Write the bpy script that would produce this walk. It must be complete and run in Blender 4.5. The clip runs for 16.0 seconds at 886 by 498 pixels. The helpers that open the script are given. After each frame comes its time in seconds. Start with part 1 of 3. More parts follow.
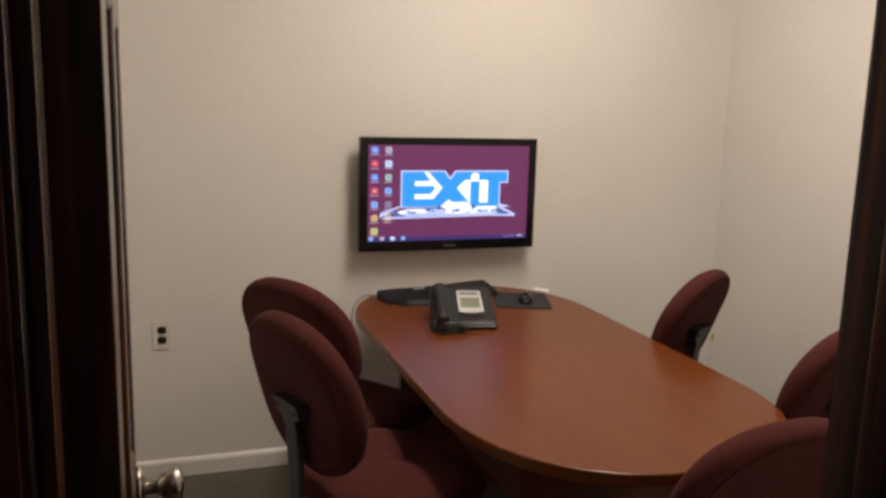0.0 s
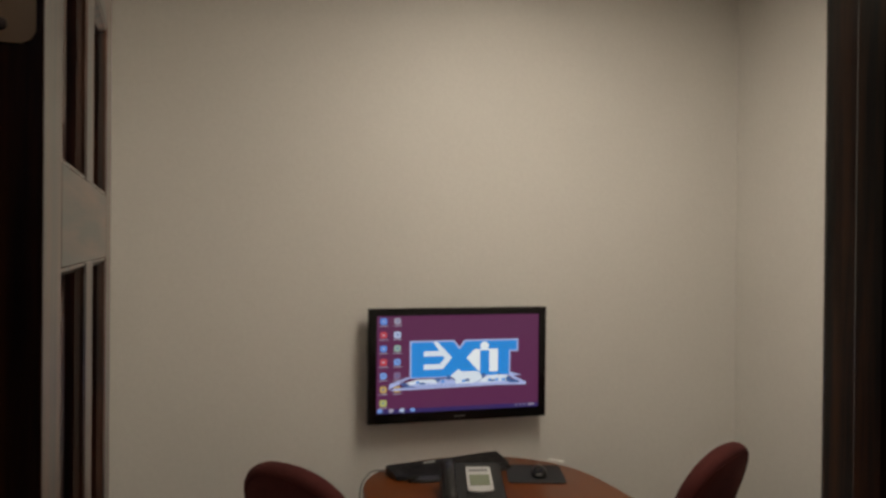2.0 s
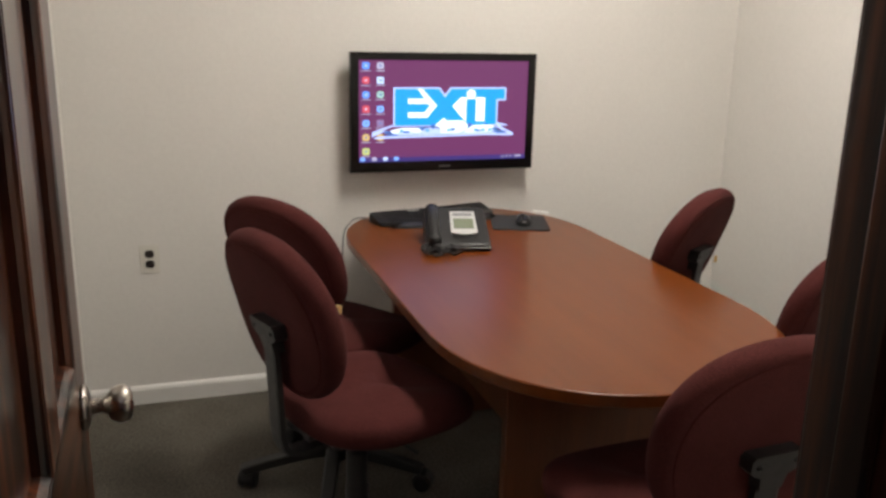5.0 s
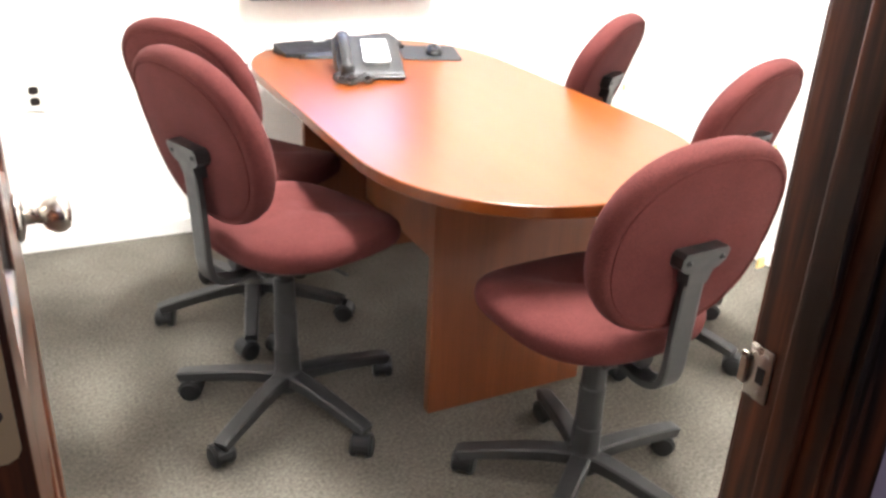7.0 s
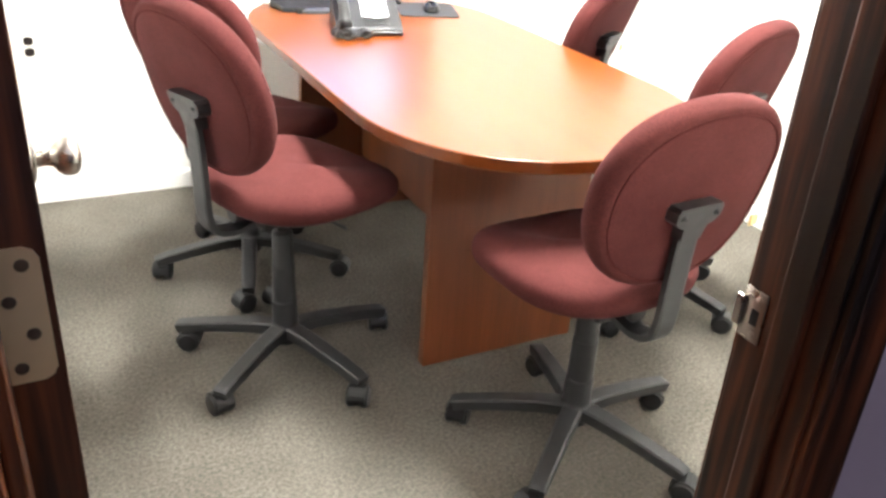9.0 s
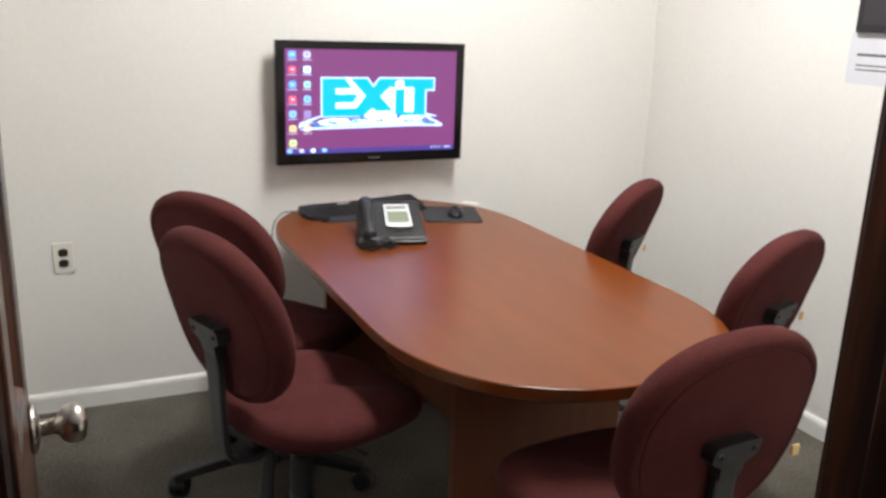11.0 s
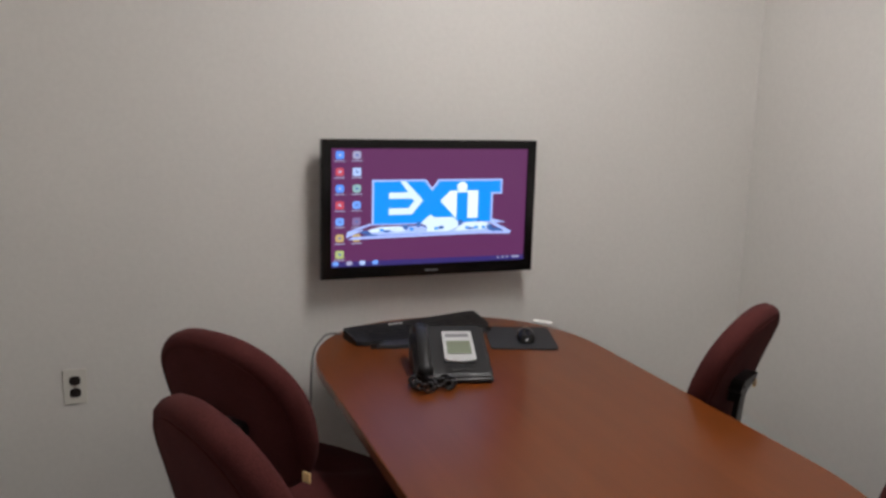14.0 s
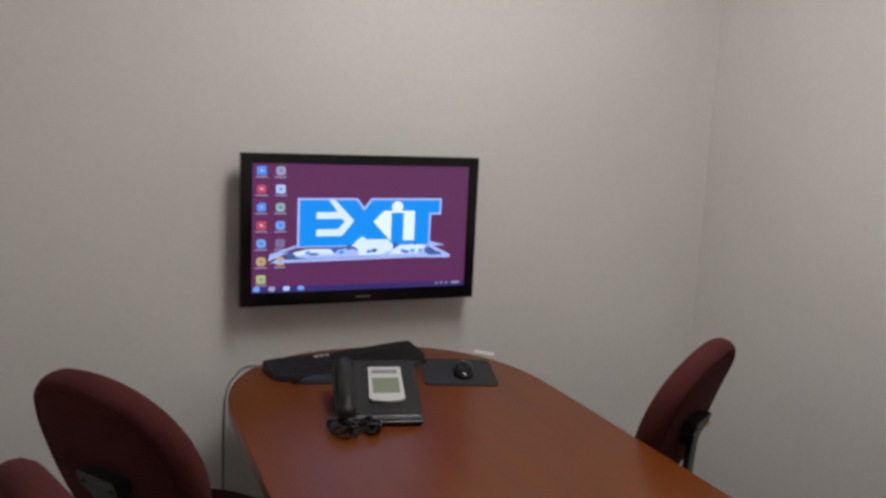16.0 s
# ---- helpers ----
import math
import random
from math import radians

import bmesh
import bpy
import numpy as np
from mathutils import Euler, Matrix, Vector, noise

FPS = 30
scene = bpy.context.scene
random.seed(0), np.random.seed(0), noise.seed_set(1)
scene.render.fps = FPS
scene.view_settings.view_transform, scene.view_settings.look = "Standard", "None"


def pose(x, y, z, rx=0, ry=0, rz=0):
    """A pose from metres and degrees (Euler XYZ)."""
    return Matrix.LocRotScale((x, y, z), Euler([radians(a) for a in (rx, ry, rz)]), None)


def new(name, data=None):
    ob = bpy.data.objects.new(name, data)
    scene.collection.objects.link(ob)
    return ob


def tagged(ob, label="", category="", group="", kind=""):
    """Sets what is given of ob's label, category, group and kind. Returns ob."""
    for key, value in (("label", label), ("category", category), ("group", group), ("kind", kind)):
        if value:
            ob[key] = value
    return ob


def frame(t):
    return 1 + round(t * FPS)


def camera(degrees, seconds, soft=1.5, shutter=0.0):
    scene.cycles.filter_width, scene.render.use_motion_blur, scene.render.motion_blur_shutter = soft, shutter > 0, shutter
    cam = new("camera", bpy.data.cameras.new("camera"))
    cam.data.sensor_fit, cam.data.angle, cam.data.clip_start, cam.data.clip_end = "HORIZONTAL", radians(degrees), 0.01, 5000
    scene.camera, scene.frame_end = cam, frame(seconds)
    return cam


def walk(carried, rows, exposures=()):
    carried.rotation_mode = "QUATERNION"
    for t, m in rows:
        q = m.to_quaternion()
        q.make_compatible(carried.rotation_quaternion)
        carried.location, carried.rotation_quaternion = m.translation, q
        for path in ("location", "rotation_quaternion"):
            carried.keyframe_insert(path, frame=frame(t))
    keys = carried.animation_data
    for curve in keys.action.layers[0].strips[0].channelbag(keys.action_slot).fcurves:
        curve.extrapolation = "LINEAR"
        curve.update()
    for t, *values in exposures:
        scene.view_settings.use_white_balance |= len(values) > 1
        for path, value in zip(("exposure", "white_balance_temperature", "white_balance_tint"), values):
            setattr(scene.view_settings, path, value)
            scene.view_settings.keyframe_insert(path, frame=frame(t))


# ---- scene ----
cam = camera(55.76, 16.0, 2.9)
PATH = [
    (0, -1.1060, -0.1675, 1.5403, -18.57, -10.12, -1.60),
    (0.5, -1.0908, -0.1965, 1.5076, -20.05, -7.40, -0.92),
    (1, -1.0657, -0.1999, 1.6293, -17.83, -5.02, -0.97),
    (1.5, -1.0717, -0.2204, 1.6208, -17.97, -2.14, -0.84),
    (2, -1.0459, -0.1789, 1.6467, -17.02, -0.31, -0.53),
    (2.5, -1.0375, -0.1790, 1.6621, -16.48, 1.05, -0.16),
    (3, -1.0344, -0.1784, 1.6418, -16.20, 1.47, -0.18),
    (3.5, -1.0314, -0.1606, 1.6012, -16.55, -1.64, -0.47),
    (4, -1.0305, -0.1525, 1.5630, -17.55, -5.51, -0.49),
    (4.5, -1.0114, -0.1207, 1.5366, -17.29, -10.59, -0.97),
    (5, -1.0090, -0.0980, 1.4814, -17.81, -14.82, -1.22),
    (7.3, -1.1054, -0.0597, 1.3911, -26.10, -25.48, -2.84),
    (7.5, -1.0943, -0.0563, 1.3932, -26.19, -26.15, -3.13),
    (8, -1.1166, -0.0682, 1.3708, -25.88, -27.61, -3.67),
    (8.2, -1.1332, -0.0825, 1.3732, -26.18, -28.52, -3.59),
    (10.3, -1.1240, -0.0908, 1.4397, -24.68, -19.63, -2.62),
    (10.5, -1.1175, -0.0780, 1.4623, -24.58, -18.26, -2.62),
    (11, -1.0842, -0.0194, 1.4839, -24.21, -15.44, -1.97),
    (11.5, -1.0206, 0.0569, 1.4945, -21.70, -13.85, -2.00),
    (12, -0.9508, 0.1579, 1.4837, -18.68, -12.98, -2.12),
    (12.5, -0.9131, 0.2392, 1.4838, -16.53, -12.84, -1.45),
    (13, -0.8859, 0.2974, 1.5081, -16.15, -12.00, -1.67),
    (13.5, -0.9028, 0.3895, 1.5031, -19.14, -11.39, -2.14),
    (14, -0.9153, 0.4294, 1.5318, -20.11, -10.35, -1.52),
    (14.5, -0.9473, 0.4416, 1.5327, -20.58, -8.85, -1.99),
    (15, -0.9277, 0.4449, 1.5409, -20.48, -7.82, -2.43),
    (15.5, -0.8641, 0.5338, 1.5284, -19.79, -8.49, -2.92),
    (16, -0.7558, 0.6113, 1.5255, -22.68, -9.21, -2.57),
]
EXPOSURES = [(0.0, 0.95, 7300, 16), (0.5, 0.74, 7400, 16), (1.0, 0.40, 7300, 14), (1.5, 0.22, 7300, 12), (2.5, 0.17, 7000, 9), (3.5, 0.2, 6900, 7), (4.0, 0.45, 6700, 8), (4.5, 0.65, 6500, 10),
             (5.0, 1.3, 6500, 10), (7.5, 4.25, 5850, 8), (8.0, 4.25, 5850, 7), (10.5, 3.2, 6000, 5), (11.0, 1.95, 5900, 8), (11.5, 1.3, 6000, 10), (12.5, 1.05, 6000, 12), (13.5, 0.85, 6000, 13), (14.5, 0.66, 6000, 12), (16.0, 0.54, 6000, 13)]
walk(cam, [(t, pose(x, y, z, 90 + pitch, roll, yaw)) for t, x, y, z, yaw, pitch, roll in PATH], EXPOSURES)

world = bpy.data.worlds.new("dim_surroundings")
scene.world = world
world.use_nodes = True
world.node_tree.nodes["Background"].inputs[0].default_value = (0.5, 0.5, 0.6, 1)
world.node_tree.nodes["Background"].inputs[1].default_value = 0.02

LAMP_STRENGTH = 19.0
# strength of the added, unseen fill light in the hall
HALL_FILL_STRENGTH = 0.9

# ---- materials ----


def material(name, color, rough=0.5, metal=0.0, emit=None, strength=0.0, coat=0.0, spec=0.5):
    m = bpy.data.materials.new(name)
    m.use_nodes = True
    p = m.node_tree.nodes["Principled BSDF"]
    p.inputs["Base Color"].default_value = (*color, 1)
    p.inputs["Roughness"].default_value = rough
    p.inputs["Metallic"].default_value = metal
    p.inputs["Specular IOR Level"].default_value = spec
    p.inputs["Coat Weight"].default_value = coat
    if emit:
        p.inputs["Emission Color"].default_value = (*emit, 1)
        p.inputs["Emission Strength"].default_value = strength
    return m


def noise_to(m, scale, low, high, socket="Base Color", detail=4.0, stretch=(1, 1, 1), fac=(0.3, 0.7), rough=0.5):
    """Noise in object space through a ramp of two or more colours into a socket."""
    nt = m.node_tree
    p = nt.nodes["Principled BSDF"]
    tc = nt.nodes.new("ShaderNodeTexCoord")
    mp = nt.nodes.new("ShaderNodeMapping")
    mp.inputs["Scale"].default_value = stretch
    nz = nt.nodes.new("ShaderNodeTexNoise")
    nz.inputs["Scale"].default_value = scale
    nz.inputs["Detail"].default_value = detail
    nz.inputs["Roughness"].default_value = rough
    rp = nt.nodes.new("ShaderNodeValToRGB")
    rp.color_ramp.elements[0].position, rp.color_ramp.elements[1].position = fac
    if not isinstance(low, tuple):
        low, high = (low,) * 3, (high,) * 3
    rp.color_ramp.elements[0].color, rp.color_ramp.elements[1].color = (*low, 1), (*high, 1)
    nt.links.new(tc.outputs["Object"], mp.inputs[0])
    nt.links.new(mp.outputs[0], nz.inputs["Vector"])
    nt.links.new(nz.outputs["Fac"], rp.inputs[0])
    nt.links.new(rp.outputs[0], p.inputs[socket])
    return nz, rp


def bump(m, scale, strength, distance=0.002, detail=3.0, stretch=(1, 1, 1)):
    nt = m.node_tree
    p = nt.nodes["Principled BSDF"]
    tc = nt.nodes.new("ShaderNodeTexCoord")
    mp = nt.nodes.new("ShaderNodeMapping")
    mp.inputs["Scale"].default_value = stretch
    nz = nt.nodes.new("ShaderNodeTexNoise")
    nz.inputs["Scale"].default_value = scale
    nz.inputs["Detail"].default_value = detail
    b = nt.nodes.new("ShaderNodeBump")
    b.inputs["Strength"].default_value = strength
    b.inputs["Distance"].default_value = distance
    nt.links.new(tc.outputs["Object"], mp.inputs[0])
    nt.links.new(mp.outputs[0], nz.inputs["Vector"])
    nt.links.new(nz.outputs["Fac"], b.inputs["Height"])
    nt.links.new(b.outputs[0], p.inputs["Normal"])


def mix_two(m, low_ramp, fine_ramp, amount, mode="MULTIPLY"):
    nt = m.node_tree
    mx = nt.nodes.new("ShaderNodeMix")
    mx.data_type, mx.blend_type = "RGBA", mode
    mx.inputs[0].default_value = amount
    nt.links.new(low_ramp.outputs[0], mx.inputs[6])
    nt.links.new(fine_ramp.outputs[0], mx.inputs[7])
    nt.links.new(mx.outputs[2], nt.nodes["Principled BSDF"].inputs["Base Color"])


WALL = material("wall_paint", (0.74, 0.72, 0.68), 0.6)
_, a = noise_to(WALL, 1.3, (0.72, 0.70, 0.665), (0.76, 0.74, 0.705))
_, b = noise_to(WALL, 60, (0.96, 0.96, 0.96), (1.0, 1.0, 1.0))
mix_two(WALL, a, b, 1.0)
bump(WALL, 220, 0.12, 0.0008)

HALL = material("hall_paint", (0.42, 0.36, 0.42), 0.6)
noise_to(HALL, 3.0, (0.40, 0.34, 0.40), (0.44, 0.38, 0.44))
bump(HALL, 220, 0.12, 0.0008)

CEILING = material("ceiling_tile", (0.72, 0.70, 0.64), 0.9)
noise_to(CEILING, 90, (0.58, 0.56, 0.51), (0.76, 0.74, 0.68), fac=(0.3, 0.5))
bump(CEILING, 120, 0.4, 0.002)
CEILING_GRID = material("ceiling_grid_metal", (0.62, 0.60, 0.54), 0.4)

CARPET = material("carpet", (0.13, 0.13, 0.11), 0.95, spec=0.15)
_, a = noise_to(CARPET, 4.0, (0.093, 0.086, 0.074), (0.122, 0.113, 0.098), fac=(0.35, 0.65))
_, b = noise_to(CARPET, 110, (0.40, 0.40, 0.39), (1.65, 1.60, 1.52), detail=6.0, fac=(0.3, 0.7), rough=0.7)
mix_two(CARPET, a, b, 1.0)
bump(CARPET, 260, 0.9, 0.004, 5.0)

BASEBOARD = material("white_baseboard_paint", (0.74, 0.73, 0.70), 0.4)
noise_to(BASEBOARD, 6, (0.70, 0.69, 0.66), (0.77, 0.76, 0.73))


def wood(name, dark, mid, rough, coat, along, scale=1.0, coat_rough=0.15, low=0.70):
    m = material(name, mid, rough, coat=coat)
    stretch = [9.0 * scale] * 3
    stretch[along] = 0.7 * scale
    _, a = noise_to(m, 2.2, dark, mid, detail=5.0, stretch=tuple(stretch), fac=(0.32, 0.68))
    fine = [70.0] * 3
    fine[along] = 2.5
    _, b = noise_to(m, 1.6, (low, low, low), (1.06, 1.06, 1.06), detail=3.0, stretch=tuple(fine), fac=(0.3, 0.6))
    mix_two(m, a, b, 0.8)
    bump(m, 1.6, 0.06, 0.0006, 2.0, tuple(fine))
    m.node_tree.nodes["Principled BSDF"].inputs["Coat Roughness"].default_value = coat_rough
    return m


TABLE_TOP = wood("cherry_laminate", (0.125, 0.030, 0.004), (0.146, 0.038, 0.0065), 0.30, 0.0, 1, 0.8, low=0.985)
TABLE_SIDE = wood("cherry_laminate_panel", (0.115, 0.033, 0.011), (0.165, 0.050, 0.016), 0.40, 0.0, 2, 0.8, low=0.86)
DARK_WOOD = wood("dark_stained_wood", (0.007, 0.0035, 0.0025), (0.185, 0.050, 0.016), 0.34, 0.35, 2, 2.1, low=0.25)
DARK_RAIL = wood("dark_stained_wood_rail", (0.007, 0.0035, 0.0025), (0.165, 0.050, 0.018), 0.34, 0.35, 0, 2.1, low=0.30)

FABRIC = material("burgundy_fabric", (0.095, 0.014, 0.014), 0.95, spec=0.08)
_, a = noise_to(FABRIC, 7, (0.065, 0.0178, 0.0168), (0.088, 0.0254, 0.0240))
_, b = noise_to(FABRIC, 420, (0.6, 0.6, 0.6), (1.25, 1.2, 1.2), detail=4.0)
mix_two(FABRIC, a, b, 1.0)
bump(FABRIC, 500, 0.5, 0.001)
FABRIC.node_tree.nodes["Principled BSDF"].inputs["Sheen Weight"].default_value = 0.01
PIPING = material("burgundy_piping", (0.070, 0.018, 0.017), 0.95, spec=0.05)

PLASTIC = material("charcoal_plastic", (0.019, 0.0185, 0.019), 0.44)
noise_to(PLASTIC, 40, 0.40, 0.52, "Roughness")
bump(PLASTIC, 400, 0.1, 0.0005)
BLACK = material("black_plastic", (0.012, 0.012, 0.0125), 0.42, spec=0.4)
noise_to(BLACK, 30, 0.32, 0.46, "Roughness")
SOFT_BLACK = material("black_mat_cloth", (0.022, 0.022, 0.024), 0.85)
bump(SOFT_BLACK, 600, 0.3, 0.0005)
STEEL = material("brushed_nickel", (0.42, 0.39, 0.35), 0.28, 1.0)
noise_to(STEEL, 25, 0.22, 0.38, "Roughness")
BRASS = material("satin_brass", (0.80, 0.64, 0.38), 0.38, 0.75)
noise_to(BRASS, 25, 0.28, 0.45, "Roughness")
SCREW = material("screw_steel", (0.16, 0.13, 0.10), 0.4, 1.0)
TAG = material("yellow_tag", (0.75, 0.52, 0.22), 0.6)
SILVER = material("silver_plastic", (0.52, 0.53, 0.53), 0.4)
LCD = material("lcd_glass", (0.20, 0.23, 0.16), 0.25)
LABEL_GREY = material("grey_label", (0.22, 0.22, 0.23), 0.6)
OUTLET_PLATE = material("outlet_plate_ivory", (0.70, 0.68, 0.62), 0.35)
OUTLET_DARK = material("outlet_dark_brown", (0.018, 0.012, 0.010), 0.4)
PAPER = material("paper", (0.80, 0.79, 0.76), 0.8)
# white paper with the lilac-grey shade of its wall put into the colour
SHADED_PAPER = material("shaded_paper", (0.62, 0.62, 0.66), 0.75)
INK = material("ink_grey", (0.10, 0.10, 0.11), 0.8)
FRAME_BLACK = material("black_picture_frame", (0.012, 0.012, 0.013), 0.35)
PICTURE_DARK = material("dark_print", (0.030, 0.026, 0.03), 0.3)
CABLE = material("grey_cable", (0.20, 0.20, 0.19), 0.5)
TV_BLACK = material("tv_gloss_black", (0.006, 0.006, 0.006), 0.16, spec=0.35)
DIFFUSER = material("lamp_diffuser", (0.8, 0.8, 0.8), 0.5, emit=(1.0, 0.93, 0.84), strength=LAMP_STRENGTH)
# glowing face of the added hall fill light
HALL_FILL = material("hall_fill", (0.8, 0.8, 0.8), 0.5, emit=(0.95, 0.9, 1.0), strength=HALL_FILL_STRENGTH)
LAMP_METAL = material("white_lamp_metal", (0.75, 0.75, 0.73), 0.4)

GLOW = 0.72
_glow = {}


def glow(name, color, strength=1.0):
    """A pixel colour of the lit screen."""
    if name not in _glow:
        m = material(name, (0.01, 0.01, 0.01), 0.4, emit=color, strength=GLOW * strength)
        _glow[name] = m
    return _glow[name]


for m in (DARK_WOOD, DARK_RAIL):
    m.node_tree.nodes["Principled BSDF"].inputs["Specular IOR Level"].default_value = 0.38
    m.node_tree.nodes["Bump"].inputs["Strength"].default_value = 0.35
    broad = [n for n in m.node_tree.nodes if n.type == "VALTORGB"][0].color_ramp
    broad.elements[0].position, broad.elements[1].position = 0.38, 0.78

TABLE_TOP.node_tree.nodes.remove(TABLE_TOP.node_tree.nodes["Bump"])
TABLE_TOP.node_tree.nodes["Principled BSDF"].inputs["Specular IOR Level"].default_value = 0.28

# ---- mesh helpers ----


def part(name, bm, mat, parent=None, label="", smooth=False):
    me = bpy.data.meshes.new(name)
    bmesh.ops.recalc_face_normals(bm, faces=bm.faces[:])
    bm.to_mesh(me)
    bm.free()
    me.materials.append(mat)
    if smooth:
        me.shade_smooth()
    ob = new(name, me)
    if parent:
        ob.parent = parent
    return tagged(ob, label)


def thing(name, label, category, group="", at=(0, 0, 0), turn=0):
    ob = new(name)
    ob.empty_display_size = 0.05
    ob.matrix_basis = pose(*at, 0, 0, turn)
    return tagged(ob, label, category, group)


def box(x0, x1, y0, y1, z0, z1, bevel=0.0, bm=None, segments=2):
    own = bmesh.new()
    bmesh.ops.create_cube(own, size=1.0, matrix=Matrix.Translation(((x0 + x1) / 2, (y0 + y1) / 2, (z0 + z1) / 2)) @ Matrix.Diagonal((x1 - x0, y1 - y0, z1 - z0, 1)))
    if bevel:
        bmesh.ops.bevel(own, geom=own.edges[:], offset=bevel, segments=segments, affect="EDGES", profile=0.5)
    if bm is None:
        return own
    join(bm, own)
    return bm


def join(bm, other, m=None):
    if m is not None:
        bmesh.ops.transform(other, matrix=m, verts=other.verts[:])
    me = bpy.data.meshes.new("joined")
    other.to_mesh(me)
    other.free()
    bm.from_mesh(me)
    bpy.data.meshes.remove(me)
    return bm


def rings(loops, cap0=True, cap1=True, closed=True):
    """A skin over loops of points, each of the same number."""
    bm = bmesh.new()
    vs = [[bm.verts.new(p) for p in loop] for loop in loops]
    n = len(vs[0])
    for a, b in zip(vs, vs[1:]):
        for i in range(n if closed else n - 1):
            bm.faces.new((a[i], a[(i + 1) % n], b[(i + 1) % n], b[i]))
    if cap0:
        bm.faces.new(vs[0][::-1])
    if cap1:
        bm.faces.new(vs[-1])
    return bm


def super_loop(a, b, n, count):
    """Points of a superellipse with half axes a, b."""
    pts = []
    for i in range(count):
        t = 2 * math.pi * i / count
        c, s = math.cos(t), math.sin(t)
        pts.append((a * math.copysign(abs(c) ** (2 / n), c), b * math.copysign(abs(s) ** (2 / n), s)))
    return pts


def lathe(profile, count=24, caps=True):
    """Turned about z from (radius, z) pairs."""
    return rings([[(r * math.cos(2 * math.pi * i / count), r * math.sin(2 * math.pi * i / count), z) for i in range(count)] for r, z in profile], caps, caps)


def sweep(points, widths, up=(0, 0, 1), sides=4, round_=False):
    """A bar along points, with (width, thickness) at each."""
    pts = [Vector(p) for p in points]
    loops = []
    side0 = Vector(up)
    for i, p in enumerate(pts):
        d = (pts[min(i + 1, len(pts) - 1)] - pts[max(i - 1, 0)]).normalized()
        u = side0.cross(d).normalized()
        v = d.cross(u).normalized()
        w, t = widths[i] if isinstance(widths, list) else widths
        if round_:
            loops.append([tuple(p + u * (w / 2 * math.cos(2 * math.pi * k / sides)) + v * (t / 2 * math.sin(2 * math.pi * k / sides))) for k in range(sides)])
        else:
            c = 0.22
            cs = [(-1, -1 + c), (-1 + c, -1), (1 - c, -1), (1, -1 + c), (1, 1 - c), (1 - c, 1), (-1 + c, 1), (-1, 1 - c)]
            loops.append([tuple(p + u * (w / 2 * a) + v * (t / 2 * b)) for a, b in cs])
    return rings(loops)


def flat(poly, y, depth=0.0004):
    """A thin plate facing -y, from (x, z) points."""
    return rings([[(x, y, z) for x, z in poly], [(x, y + depth, z) for x, z in poly]])


def smooth_path(points, per=6):
    """Catmull-Rom through points."""
    pts = [Vector(p) for p in points]
    pts = [pts[0] * 2 - pts[1]] + pts + [pts[-1] * 2 - pts[-2]]
    out = []
    for i in range(1, len(pts) - 2):
        p0, p1, p2, p3 = pts[i - 1:i + 3]
        for k in range(per):
            t = k / per
            out.append(0.5 * ((2 * p1) + (p2 - p0) * t + (2 * p0 - 5 * p1 + 4 * p2 - p3) * t * t + (3 * p1 - p0 - 3 * p2 + p3) * t ** 3))
    out.append(pts[-2])
    return out


# ---- the room ----
XL, XR, YF, YB, H = -1.383, 1.440, 0.438, 3.203, 2.835
YH = 0.335
HALL_X0, HALL_X1, HALL_Y0, HALL_H = -3.0, 2.2, -1.5, 2.75
JL, JR, DH = -1.181, -0.498, 2.06


def structure(name, bm, mat, label, smooth=False):
    return tagged(part(name, bm, mat, None, label, smooth), kind="structure")


floor = structure("floor", box(HALL_X0, HALL_X1, HALL_Y0, YB + 0.12, -0.1, 0.0), CARPET, "grey-brown flecked low pile carpet floor")
structure("wall_north", box(XL - 0.12, XR + 0.12, YB, YB + 0.12, 0, H), WALL, "plain off-white painted wall behind the television")
structure("wall_west", box(XL - 0.12, XL, YF, YB, 0, H), WALL, "plain off-white painted side wall")
structure("wall_east", box(XR, XR + 0.12, YF, YB, 0, H), WALL, "plain off-white painted side wall with a framed print")


def wall_with_opening(name, y0, y1, x0, x1, top, mat, label):
    bm = box(x0, JL - 0.018, y0, y1, 0, top)
    box(JR + 0.018, x1, y0, y1, 0, top, bm=bm)
    box(JL - 0.018, JR + 0.018, y0, y1, DH + 0.018, top, bm=bm)
    return structure(name, bm, mat, label)


wall_with_opening("wall_south", YH + 0.06, YF, XL - 0.12, XR + 0.12, H, WALL, "off-white painted wall round the doorway")
wall_with_opening("hall_wall_north", YH, YH + 0.058, HALL_X0, HALL_X1, HALL_H, HALL, "lilac-grey painted hall wall round the doorway")
structure("hall_wall_south", box(HALL_X0, HALL_X1, HALL_Y0 - 0.1, HALL_Y0, 0, HALL_H), HALL, "lilac-grey painted hall wall")
structure("hall_wall_west", box(HALL_X0 - 0.1, HALL_X0, HALL_Y0 - 0.1, YH + 0.058, 0, HALL_H), HALL, "lilac-grey painted hall end wall")
structure("hall_wall_east", box(HALL_X1, HALL_X1 + 0.1, HALL_Y0 - 0.1, YH + 0.058, 0, HALL_H), HALL, "lilac-grey painted hall end wall")
structure("hall_ceiling", box(HALL_X0 - 0.1, HALL_X1 + 0.1, HALL_Y0 - 0.1, YH + 0.058, HALL_H, HALL_H + 0.1), CEILING, "pale hall ceiling")

